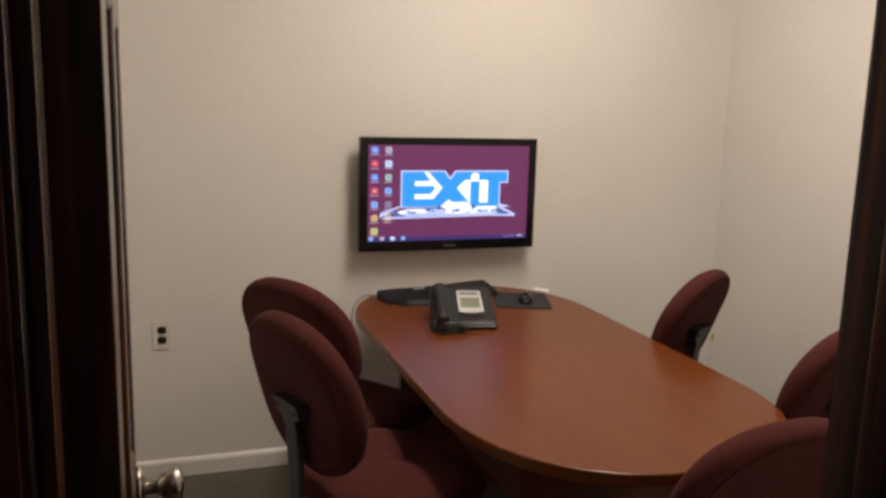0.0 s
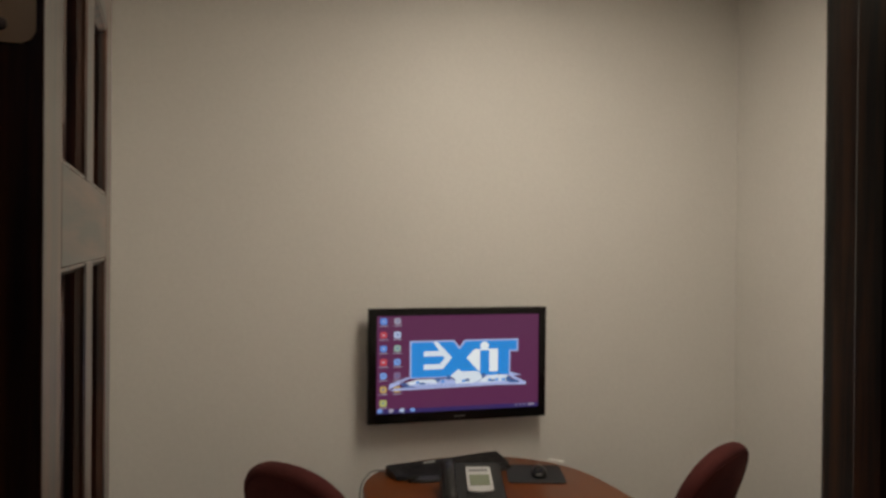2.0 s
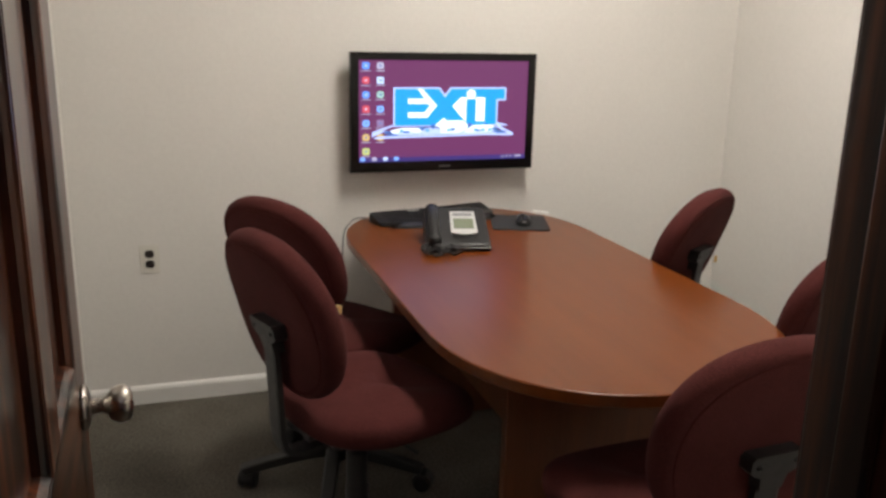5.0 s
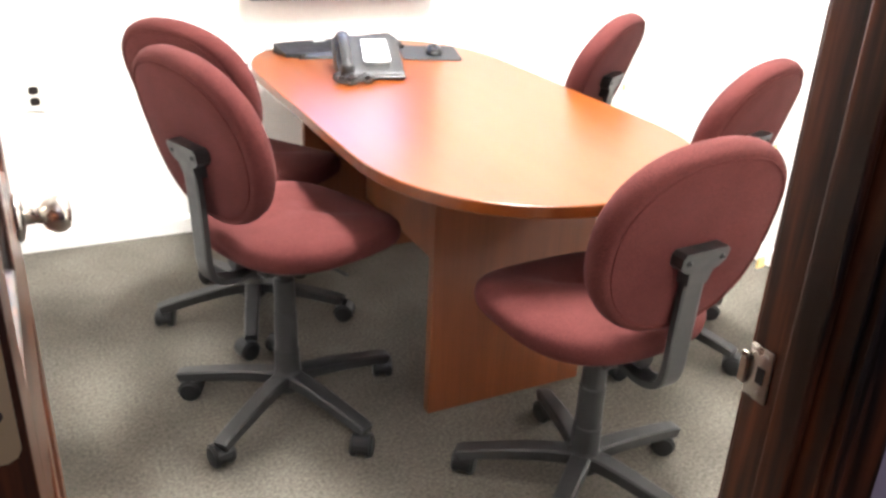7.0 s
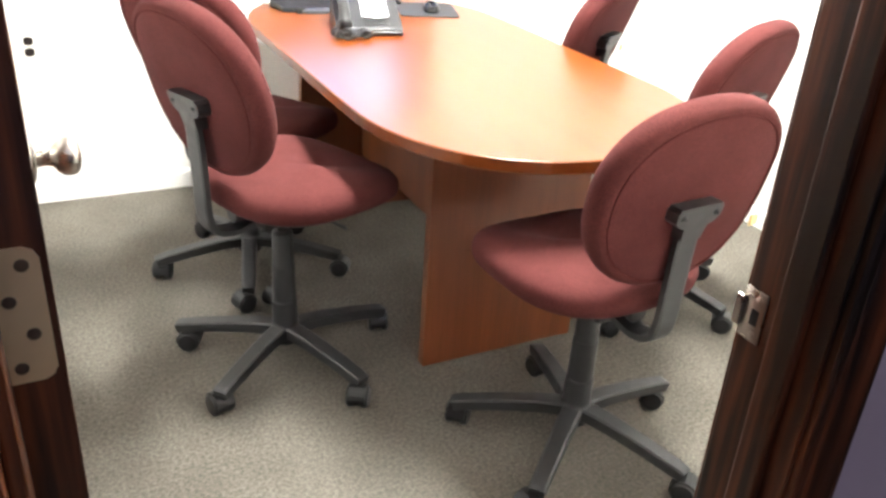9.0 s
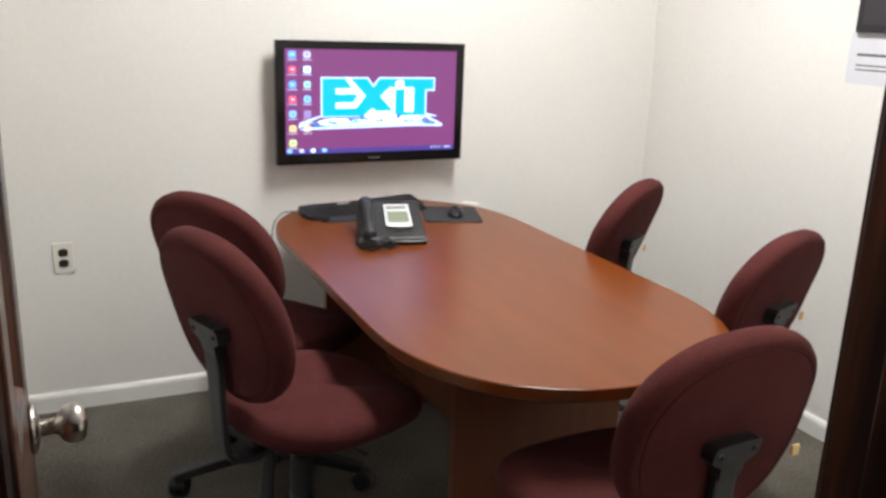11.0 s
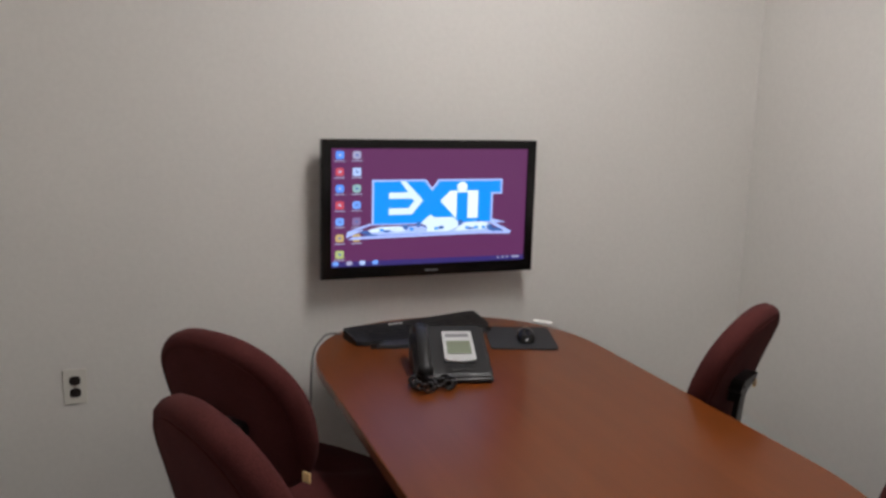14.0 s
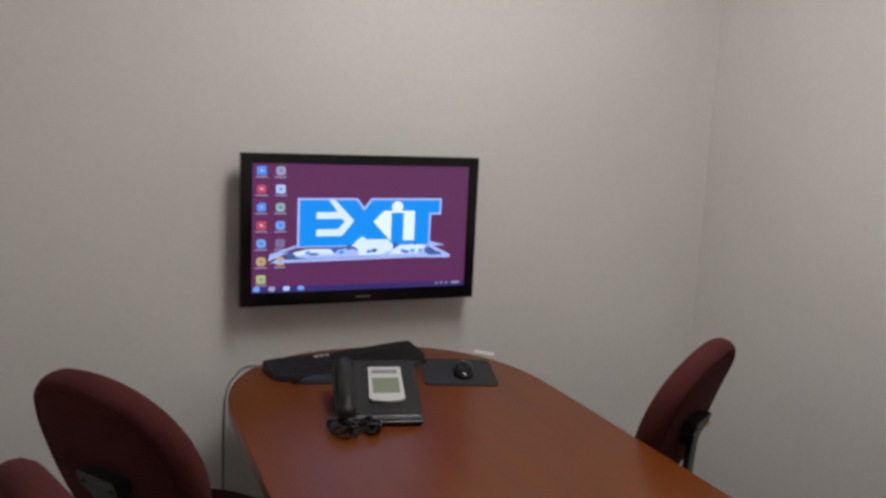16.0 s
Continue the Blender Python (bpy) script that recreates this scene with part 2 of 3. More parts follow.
bm = box(XL - 0.12, XR + 0.12, YH + 0.06, YB + 0.12, H + 0.006, H + 0.1)
structure("ceiling", bm, CEILING, "off-white mineral tile ceiling")
bm = bmesh.new()
x = XR - 0.45
while x > XL + 0.05:
    box(x - 0.012, x + 0.012, YF, YB, H - 0.001, H + 0.006, bm=bm)
    x -= 0.61
y = YB - 0.40
while y > YF + 0.05:
    box(XL, XR, y - 0.012, y + 0.012, H - 0.0022, H + 0.005, bm=bm)
    y -= 0.61
box(XL, XR, YB - 0.022, YB, H - 0.004, H + 0.004, bm=bm)
box(XR - 0.022, XR, YF, YB - 0.022, H - 0.004, H + 0.004, bm=bm)
box(XL, XL + 0.022, YF, YB - 0.022, H - 0.004, H + 0.004, bm=bm)
structure("ceiling_grid", bm, CEILING_GRID, "off-white metal ceiling grid and wall angle")


def skirting(name, start, end, label):
    """A board with an eased top edge along the foot of a wall; start to end with the room on its left."""
    a, b = Vector((*start, 0)), Vector((*end, 0))
    d = (b - a).normalized()
    n = Vector((-d.y, d.x, 0))
    prof = [(0, 0.0), (0.014, 0.0), (0.014, 0.058), (0.011, 0.066), (0.006, 0.072), (0, 0.075)]
    bm = rings([[tuple(p + n * o + Vector((0, 0, z))) for o, z in prof] for p in (a, b)])
    structure(name, bm, BASEBOARD, label)


skirting("baseboard", (XR, YB), (XL, YB), "white painted baseboard along the wall")
skirting("baseboard", (XR, YF), (XR, YB - 0.0145), "white painted baseboard along the wall")
skirting("baseboard", (XL, YB - 0.0145), (XL, YF), "white painted baseboard along the wall")
skirting("baseboard", (JR + 0.08, YF), (XR - 0.0145, YF), "white painted baseboard along the wall")
skirting("baseboard", (HALL_X1, YH), (JR + 0.08, YH), "white painted baseboard along the hall wall")
skirting("baseboard", (JL - 0.08, YH), (HALL_X0, YH), "white painted baseboard along the hall wall")

# ---- door frame and door ----
frame_thing = tagged(thing("door_frame", "dark mahogany-stained wooden door frame with moulded casing", "door frame"), kind="structure")
part("jamb", box(JR, JR + 0.018, YH, YF + 0.002, 0, DH, 0.002), DARK_WOOD, frame_thing)
part("jamb", box(JL - 0.018, JL, YH, YF + 0.002, 0, DH, 0.002), DARK_WOOD, frame_thing)
part("head_jamb", box(JL - 0.018, JR + 0.018, YH, YF + 0.002, DH, DH + 0.018, 0.002), DARK_RAIL, frame_thing)
part("door_stop", box(JR - 0.011, JR, YH + 0.025, YF - 0.044, 0, DH, 0.003), DARK_WOOD, frame_thing)
part("door_stop", box(JL, JL + 0.011, YH + 0.025, YF - 0.044, 0, DH, 0.003), DARK_WOOD, frame_thing)
part("door_stop", box(JL + 0.011, JR - 0.011, YH + 0.025, YF - 0.044, DH - 0.011, DH, 0.003), DARK_RAIL, frame_thing)


def casing(x_in, sign, y_wall, out):
    """One upright moulded casing board; sign: which way it spreads from the opening; out: which way it stands proud of the wall."""
    prof = [(0.0, 0.0), (0.0, 0.008), (0.004, 0.011), (0.012, 0.011), (0.016, 0.008), (0.020, 0.010), (0.034, 0.014), (0.048, 0.017), (0.055, 0.017), (0.058, 0.014), (0.058, 0.0)]
    return rings([[(x_in + sign * u, y_wall + out * v, z) for u, v in prof] for z in (0.0, DH + 0.06)])


def head_casing(y_wall, out):
    prof = [(0.0, 0.0), (0.0, 0.008), (0.004, 0.011), (0.012, 0.011), (0.016, 0.008), (0.020, 0.010), (0.034, 0.014), (0.048, 0.017), (0.055, 0.017), (0.058, 0.014), (0.058, 0.0)]
    return rings([[(x, y_wall + out * v, DH + 0.005 + u) for u, v in prof] for x in (JL - 0.004, JR + 0.004)])


for yw, out in ((YH, -1), (YF, 1)):
    part("casing", casing(JR + 0.005, 1, yw, out), DARK_WOOD, frame_thing)
    part("casing", casing(JL - 0.005, -1, yw, out), DARK_WOOD, frame_thing)
    part("head_casing", head_casing(yw, out), DARK_RAIL, frame_thing)
plate = part("strike_plate", box(JR - 0.0025, JR, YF - 0.027, YF + 0.002, 0.921, 0.979, 0.001), STEEL, frame_thing, "nickel strike plate", True)
part("lip", box(JR - 0.0072, JR - 0.0026, YF - 0.001, YF + 0.009, 0.932, 0.968, 0.002), STEEL, plate)
part("latch_hole", box(JR - 0.0032, JR - 0.002, YF - 0.021, YF - 0.011, 0.940, 0.958), BLACK, plate)
for z in (0.9295, 0.9705):
    part("screw", join(bmesh.new(), lathe([(0.004, 0), (0.004, 0.0012), (0.002, 0.002)], 12), Matrix.Translation((JR - 0.0025, YF - 0.018, z)) @ Matrix.Rotation(-math.pi / 2, 4, "Y")), STEEL, plate)

DOOR_W, DOOR_T = 0.725, 0.04
door = tagged(thing("door", "open dark mahogany-stained six-panel wooden door hinged on the frame", "door", at=(JL + 0.002, YF + 0.005, 0), turn=91.25), kind="structure")
STILE, MUNTIN = 0.105, 0.085
PANEL_ROWS = ((0.24, 0.82), (1.02, 1.625), (1.71, 1.94))
P1 = (DOOR_W - 2 * STILE - MUNTIN) / 2
COLS = ((STILE, STILE + P1), (STILE + P1 + MUNTIN, DOOR_W - STILE))
Z0, Z1 = 0.012, 2.048
Y_IN, Y_OUT = 0.0, -DOOR_T
part("stile", box(0, STILE, Y_OUT, Y_IN, Z0, Z1, 0.002), DARK_WOOD, door)
part("stile", box(DOOR_W - STILE, DOOR_W, Y_OUT, Y_IN, Z0, Z1, 0.002), DARK_WOOD, door)
edges = [Z0] + [z for row in PANEL_ROWS for z in row] + [Z1]
for za, zb in zip(edges[::2], edges[1::2]):
    part("rail", box(STILE, DOOR_W - STILE, Y_OUT, Y_IN, za, zb, 0.0015), DARK_RAIL, door)
for za, zb in PANEL_ROWS:
    part("muntin", box(COLS[0][1], COLS[1][0], Y_OUT, Y_IN, za, zb, 0.0015), DARK_WOOD, door)
    for xa, xb in COLS:
        def rect(d, yy):
            return [(xa + d, yy, za + d), (xb - d, yy, za + d), (xb - d, yy, zb - d), (xa + d, yy, zb - d)]
        prof = ((0.0005, 0.001), (0.004, 0.0015), (0.006, 0.005), (0.010, 0.010), (0.012, 0.0185), (0.018, 0.0185), (0.046, 0.0165), (0.049, 0.0150))
        p = rings([rect(d, Y_OUT + e) for d, e in prof], cap0=False)
        q = rings([rect(d, Y_IN - e) for d, e in prof], cap0=False)
        part("panel", join(p, q), DARK_WOOD, door)


def knob(parent, x, z, sign, y_face):
    m = Matrix.Translation((x, y_face, z)) @ Matrix.Rotation(math.radians(90 * sign), 4, "X")
    rose = part("rose", join(bmesh.new(), lathe([(0.030, 0), (0.033, 0.002), (0.033, 0.005), (0.028, 0.009), (0.014, 0.012)], 32), m), STEEL, parent, smooth=True)
    part("door_knob", join(bmesh.new(), lathe([(0.011, 0.010), (0.0105, 0.026), (0.012, 0.032), (0.020, 0.037), (0.0255, 0.044), (0.0275, 0.052), (0.0265, 0.060), (0.021, 0.066), (0.010, 0.069), (0.002, 0.0695)], 32), m), STEEL, parent, "brushed nickel round knob", True)


knob(door, DOOR_W - 0.065, 0.9445, 1, Y_OUT)
knob(door, DOOR_W - 0.065, 0.9445, -1, Y_IN)
part("latch_plate", box(DOOR_W - 0.001, DOOR_W + 0.0015, -0.032, -0.008, 0.915, 0.975, 0.0005), STEEL, door)
part("latch_bolt", box(DOOR_W, DOOR_W + 0.010, -0.026, -0.014, 0.936, 0.954, 0.002), STEEL, door)
for zc in (0.22, 1.08, 1.829):
    hinge = part("hinge_leaf", rings([[(xx, y, z) for y, z in [(-0.002, zc - 0.05), (-0.026, zc - 0.05), (-0.032, zc - 0.047), (-0.035, zc - 0.041), (-0.035, zc + 0.041), (-0.032, zc + 0.047), (-0.026, zc + 0.05), (-0.002, zc + 0.05)]] for xx in (-0.0022, 0.0005)]), BRASS, door, "satin brass hinge leaf")
    part("knuckle", join(bmesh.new(), lathe([(0.006, zc - 0.052), (0.0065, zc - 0.05), (0.0065, zc + 0.05), (0.006, zc + 0.052)], 16), Matrix.Translation((-0.003, 0.006, 0))), BRASS, hinge, smooth=True)
    for dy, dz in ((-0.013, -0.038), (-0.024, -0.013), (-0.013, 0.013), (-0.024, 0.038)):
        part("screw", join(bmesh.new(), lathe([(0.0045, 0), (0.0045, 0.0008), (0.002, 0.0012)], 12), Matrix.Translation((-0.0021, dy, zc + dz)) @ Matrix.Rotation(-math.pi / 2, 4, "Y")), SCREW, hinge)

# ---- lamps ----


def troffer(name, x, y, w, l, z, mat, label):
    t = thing(name, label, "ceiling light", at=(x, y, z))
    f = box(-w / 2 - 0.02, w / 2 + 0.02, -l / 2 - 0.02, -l / 2, -0.010, 0.0)
    box(-w / 2 - 0.02, w / 2 + 0.02, l / 2, l / 2 + 0.02, -0.010, 0.0, bm=f)
    box(-w / 2 - 0.02, -w / 2, -l / 2, l / 2, -0.010, 0.0, bm=f)
    box(w / 2, w / 2 + 0.02, -l / 2, l / 2, -0.010, 0.0, bm=f)
    part("frame", f, LAMP_METAL, t)
    part("diffuser", box(-w / 2, w / 2, -l / 2, l / 2, -0.007, -0.003), mat, t)
    return t


troffer("ceiling_light", 0.24, 1.82, 0.30, 1.10, H - 0.003, DIFFUSER, "lit white recessed fluorescent ceiling light above the table")
# unseen lamp, added to lift the jamb and casing on the hall side
troffer("ceiling_light", -0.9, -0.9, 0.58, 0.58, HALL_H, HALL_FILL, "unseen dim fill light added on the hall ceiling")

# ---- table ----
TX, TY, THX, THY, TZ = 0.031, 2.2475, 0.464, 0.9525, 0.745


def table_outline(d, count=18):
    """The rounded ends are superellipse quarters, d in from the edge."""
    a, b, n, straight = THX - d, 0.523 - d, 2.277, THY - 0.523
    pts = []
    for q, (sx, sy) in enumerate(((1, 1), (-1, 1), (-1, -1), (1, -1))):
        for i in range(count + 1):
            t = i / count * math.pi / 2
            if q % 2:
                t = math.pi / 2 - t
            c, s = max(math.cos(t), 0.0), max(math.sin(t), 0.0)
            pts.append((sx * a * c ** (2 / n), sy * (straight + b * s ** (2 / n))))
    return pts


table = thing("conference_table", "cherry wood laminate racetrack conference table with slab legs", "table", at=(TX, TY, 0), turn=0.3)
top = rings([[(x, y, TZ - z) for x, y in table_outline(d)] for d, z in ((0.004, 0.032), (0.0, 0.028), (0.0, 0.004), (0.0012, 0.0012), (0.004, 0.0))])
part("tabletop", top, TABLE_TOP, table, "cherry laminate racetrack top")
part("slab_leg", box(-0.282, 0.218, -0.5635, -0.5345, 0.0, TZ - 0.033, 0.0015), TABLE_SIDE, table)
part("slab_leg", box(-0.282, 0.218, 0.5345, 0.5635, 0.0, TZ - 0.033, 0.0015), TABLE_SIDE, table)
part("modesty_panel", box(-0.045, -0.025, -0.534, 0.534, 0.22, TZ - 0.033, 0.001), TABLE_SIDE, table)

# ---- chairs ----


def chair(label, at, turn, base_turn, back_z=0.80, lift=0.0, lean=15.0, tagged_edge=True):
    c = thing("office_chair", label, "office chair", "office chairs round the table", at, turn)
    # seat: looks along +x
    def seat_loop(k, z, dz_front=0.0):
        return [((x * k) * 0.238 + 0.055, y * k * 0.246, z - max(0.0, x) ** 3 * 0.028 + 0.004 * (abs(y) ** 2)) for x, y in super_loop(1, 1, 2.7, 44)]
    seat = part("seat", rings([seat_loop(0.80, 0.475), seat_loop(0.93, 0.478), seat_loop(0.985, 0.490), seat_loop(1.0, 0.508), seat_loop(0.985, 0.526), seat_loop(0.94, 0.539), seat_loop(0.84, 0.547), seat_loop(0.6, 0.550), seat_loop(0.3, 0.549), seat_loop(0.05, 0.548)]), FABRIC, c, smooth=True)
    part("seat_pan", rings([seat_loop(0.74, 0.460), seat_loop(0.84, 0.464), seat_loop(0.84, 0.480)]), PLASTIC, c, smooth=True)
    # backrest, from rear to front
    tilt = math.radians(lean)

    def back_loop(k, depth, ky=None):
        pts = []
        for yy, zz in super_loop(1, 1, 2.27, 48):
            w = 0.232 * (1.0 + 0.04 * zz)
            y, z = yy * k * w, zz * (ky or k) * 0.211
            x = depth
            x += 0.02 * math.cos(z / 0.20 * 1.5)
            pts.append((-0.220 + x * math.cos(tilt) - z * math.sin(tilt), y, back_z + z * math.cos(tilt) + x * math.sin(tilt)))
        return pts
    back = part("backrest", rings([back_loop(0.05, -0.030), back_loop(0.5, -0.030), back_loop(0.86, -0.029), back_loop(0.885, -0.026), back_loop(0.90, -0.028), back_loop(0.96, -0.020), back_loop(0.995, -0.004), back_loop(1.0, 0.008), back_loop(0.985, 0.024), back_loop(0.93, 0.036), back_loop(0.82, 0.041), back_loop(0.5, 0.042), back_loop(0.05, 0.040)]), FABRIC, c, smooth=True)
    seam = back_loop(0.885, -0.029)
    part("seam", sweep([*seam, seam[0]], (0.0035, 0.0035), up=(1, 0, 0), sides=6, round_=True), PIPING, back)
    # bracket and bar
    bx = -0.246
    plate_pts = [(-0.061, 0.020), (-0.054, 0.029), (0.054, 0.029), (0.061, 0.020), (0.059, -0.002), (0.047, -0.013), (0.031, -0.020), (0.026, -0.050), (-0.026, -0.050), (-0.031, -0.020), (-0.047, -0.013), (-0.059, -0.002)]
    zb = back_z - 0.035
    bracket = part("bracket", rings([[(bx - z * math.sin(tilt) + dx, y, zb + z) for y, z in plate_pts] for dx in (-0.010, 0.032)]), PLASTIC, c)
    for s in (-1, 1):
        part("bolt", join(bmesh.new(), lathe([(0.007, 0), (0.007, 0.002), (0.004, 0.004), (0.004, 0.001)], 14), Matrix.Translation((bx - 0.0105, s * 0.043, zb + 0.008)) @ Matrix.Rotation(-math.pi / 2, 4, "Y")), BLACK, bracket)
    path = smooth_path([(bx + 0.002, 0, zb), (bx + 0.012, 0, 0.69), (bx + 0.018, 0, 0.57), (bx + 0.022, 0, 0.48), (bx + 0.040, 0, 0.437), (bx + 0.09, 0, 0.420), (-0.10, 0, 0.428), (0.0, 0, 0.435)], 5)
    part("back_bar", sweep(path, [(0.018, 0.055)] * len(path), up=(0, 1, 0)), PLASTIC, c)
    mech = part("mechanism", box(-0.10, 0.11, -0.065, 0.065, 0.415, 0.462, 0.012), PLASTIC, c)
    part("lever", sweep([(0.03, -0.06, 0.445), (0.03, -0.17, 0.448), (0.03, -0.225, 0.450)], (0.009, 0.009), sides=10, round_=True), PLASTIC, mech)
    part("tension_knob", join(bmesh.new(), lathe([(0.010, 0), (0.022, 0.004), (0.024, 0.03), (0.020, 0.036)], 18), Matrix.Translation((-0.115, 0, 0.460)) @ Matrix.Rotation(math.radians(-90), 4, "Y")), PLASTIC, mech)
    col = part("gas_column", lathe([(0.014, 0.25), (0.014, 0.445), (0.012, 0.445)], 20), BLACK, c, smooth=False)
    part("shroud", lathe([(0.036, 0.10), (0.034, 0.19), (0.032, 0.192), (0.031, 0.30), (0.029, 0.302), (0.028, 0.395), (0.020, 0.402)], 24), PLASTIC, col)
    if tagged_edge:
        part("tag", box(-0.212, -0.206, -0.238, -0.216, back_z - 0.110, back_z - 0.086, 0.002), TAG, c, "small yellow tag on the edge")
    # star base
    hub = part("hub", lathe([(0.020, 0.060), (0.040, 0.064), (0.043, 0.085), (0.041, 0.110), (0.034, 0.126), (0.031, 0.13)], 28), PLASTIC, c)
    for i in range(5):
        a = math.radians(base_turn - turn + 72 * i)
        ca, sa = math.cos(a), math.sin(a)
        prof = smooth_path([(0.030 * ca, 0.030 * sa, 0.098), (0.10 * ca, 0.10 * sa, 0.097), (0.19 * ca, 0.19 * sa, 0.088), (0.288 * ca, 0.288 * sa, 0.074), (0.308 * ca, 0.308 * sa, 0.068)], 4)
        n = len(prof)
        part("arm", sweep(prof, [(0.050 - 0.014 * k / n, 0.036 - 0.008 * k / n) for k in range(n)]), PLASTIC, c)
        swivel = math.radians(base_turn * 2.3 + i * 131 + 40)
        m = Matrix.Translation((0.296 * ca, 0.296 * sa, 0)) @ Matrix.Rotation(swivel, 4, "Z") @ Matrix.Scale(1.17, 4)
        caster = join(bmesh.new(), lathe([(0.009, 0.040), (0.009, 0.064), (0.012, 0.066)], 12), m)
        hood = rings([[(0.014 + r * math.cos(t), y, 0.027 + r * math.sin(t)) for t in [math.radians(q) for q in range(-15, 196, 21)]] for y, r in ((-0.022, 0.020), (-0.020, 0.0275), (0.020, 0.0275), (0.022, 0.020))])
        join(caster, hood, m)
        caster_ob = part("caster", caster, BLACK, c)
        for s in (-1, 1):
            w = join(bmesh.new(), lathe([(0.010, -0.009), (0.022, -0.008), (0.0252, -0.004), (0.0252, 0.004), (0.022, 0.008), (0.010, 0.009)], 20), m @ Matrix.Translation((0.014, s * 0.0165, 0.0252)) @ Matrix.Rotation(math.pi / 2, 4, "X"))
            part("wheel", w, BLACK, caster_ob)
    for o in c.children:
        if o.name.split(".")[0] in ("seat", "seat_pan", "backrest", "bracket", "back_bar", "mechanism", "tag"):
            o.location.z += lift
    return c


chair("burgundy fabric swivel office chair with charcoal base, close to the table", (-0.591, 1.871, 0), 20.1, 5.8, 0.7881, 0.030, 14.3, False)
chair("burgundy fabric swivel office chair with charcoal base, near the television", (-0.544, 2.450, 0), 35.2, 38.6, 0.7959, 0.000, 18.3)
chair("burgundy fabric swivel office chair at the table's doorway end", (-0.023, 1.262, 0), 94.3, 4.6, 0.7704, -0.008, 10.8)
chair("burgundy fabric swivel office chair half under the table", (0.614, 1.815, 0), 108.9, 0.7, 0.7764, -0.020, 14.9)
chair("burgundy fabric swivel office chair beside the blank wall", (0.595, 2.510, 0), 122.4, 30.0, 0.7857, -0.020, 18.6)

# ---- television ----
TVX0, TVX1, TVZ0, TVZ1, TVY = -0.345, 0.428, 0.918, 1.385, 3.114
tv = thing("television", "black flat-screen television switched on, mounted on the wall", "television", at=((TVX0 + TVX1) / 2, YB, (TVZ0 + TVZ1) / 2))
W2, H2 = (TVX1 - TVX0) / 2, (TVZ1 - TVZ0) / 2
DY = TVY - YB


def ring_box(w, h, w_in_l, w_in_r, h_in_b, h_in_t, y0, y1):
    """A frame: outer half sizes w, h; the border widths; from y0 (front) to y1."""
    outer = [(-w, -h), (w, -h), (w, h), (-w, h)]
    inner = [(-w + w_in_l, -h + h_in_b), (w - w_in_r, -h + h_in_b), (w - w_in_r, h - h_in_t), (-w + w_in_l, h - h_in_t)]
    r = 0.004
    bm = bmesh.new()
    loops = [[(x * (1 - r / w), y0, z * (1 - r / h)) for x, z in outer], [(x, y0 + 0.004, z) for x, z in outer], [(x, y1, z) for x, z in outer], [(x, y1, z) for x, z in inner], [(x, y0 + 0.004, z) for x, z in inner], [(x * 1.004, y0, z * 1.004) for x, z in inner]]
    vs = [[bm.verts.new(p) for p in loop] for loop in loops]
    vs.append(vs[0])
    for a, b in zip(vs, vs[1:]):
        for i in range(4):
            bm.faces.new((a[i], a[(i + 1) % 4], b[(i + 1) % 4], b[i]))
    return bm


BZ = 0.034
part("bezel", ring_box(W2, H2, BZ, BZ, 0.042, 0.030, DY, DY + 0.03), TV_BLACK, tv, "glossy black bezel")
part("back_shell", box(-W2 + 0.006, W2 - 0.006, DY + 0.03, DY + 0.042, -H2 + 0.006, H2 - 0.006, 0.004), BLACK, tv)
part("back_housing", box(-W2 * 0.7, W2 * 0.7, DY + 0.042, DY + 0.056, -H2 * 0.75, H2 * 0.75, 0.01), BLACK, tv)
part("wall_mount", box(-0.12, 0.12, DY + 0.056, -0.001, -0.12, 0.12, 0.003), SCREW, tv)
SX0, SX1, SZ0, SZ1 = -W2 + BZ, W2 - BZ, -H2 + 0.042, H2 - 0.030
SW, SH = SX1 - SX0, SZ1 - SZ0
scr = part("screen", box(SX0 - 0.002, SX1 + 0.002, DY + 0.006, DY + 0.012, SZ0 - 0.002, SZ1 + 0.002), glow("screen_maroon", (0.105, 0.021, 0.085)), tv, "lit maroon desktop screen")
DS = DY + 0.006


def uv(u, v):
    """A place on the screen from 860 x 515 units, v down."""
    return (SX0 + SW * u / 860, SZ1 - SH * v / 515)


def decal(name, pts, mat, layer, parent=None):
    return part(name, flat([uv(u, v) for u, v in pts], DS - 0.0006 * layer, 0.0005), mat, parent or scr)


BLUE, WHITE, PALE, DARKBLUE = glow("screen_blue", (0.006, 0.26, 0.80)), glow("screen_white", (0.70, 0.82, 0.98)), glow("screen_pale_blue", (0.38, 0.48, 0.85)), glow("screen_navy", (0.03, 0.02, 0.13))
WHITER, NAVY2 = glow("screen_bright_white", (0.80, 0.90, 1.0)), glow("screen_dark", (0.04, 0.12, 0.34))
decal("logo_outline", [(168, 135), (400, 135), (427, 172), (455, 135), (747, 135), (747, 204), (704, 204), (704, 335), (168, 335)], PALE, 1)
decal("logo_shape", [(176, 143), (395, 143), (427, 187), (460, 143), (739, 143), (739, 196), (696, 196), (696, 330), (176, 330)], BLUE, 2)
decal("logo_chevron", [(288, 143), (312, 143), (388, 228), (340, 290), (240, 290), (240, 262), (324, 262), (350, 230), (338, 219), (240, 219), (240, 192), (322, 192)], WHITE, 3)
decal("logo_shape", [(465, 232), (508, 187), (635, 187), (635, 312), (535, 312)], WHITER, 3)
decal("logo_stem", [(538, 195), (588, 195), (588, 312), (538, 312)], BLUE, 4)
decal("logo_dot", [(562 + 23 * math.cos(k * math.pi / 10), 170 + 23 * math.sin(k * math.pi / 10)) for k in range(20)], WHITER, 4)
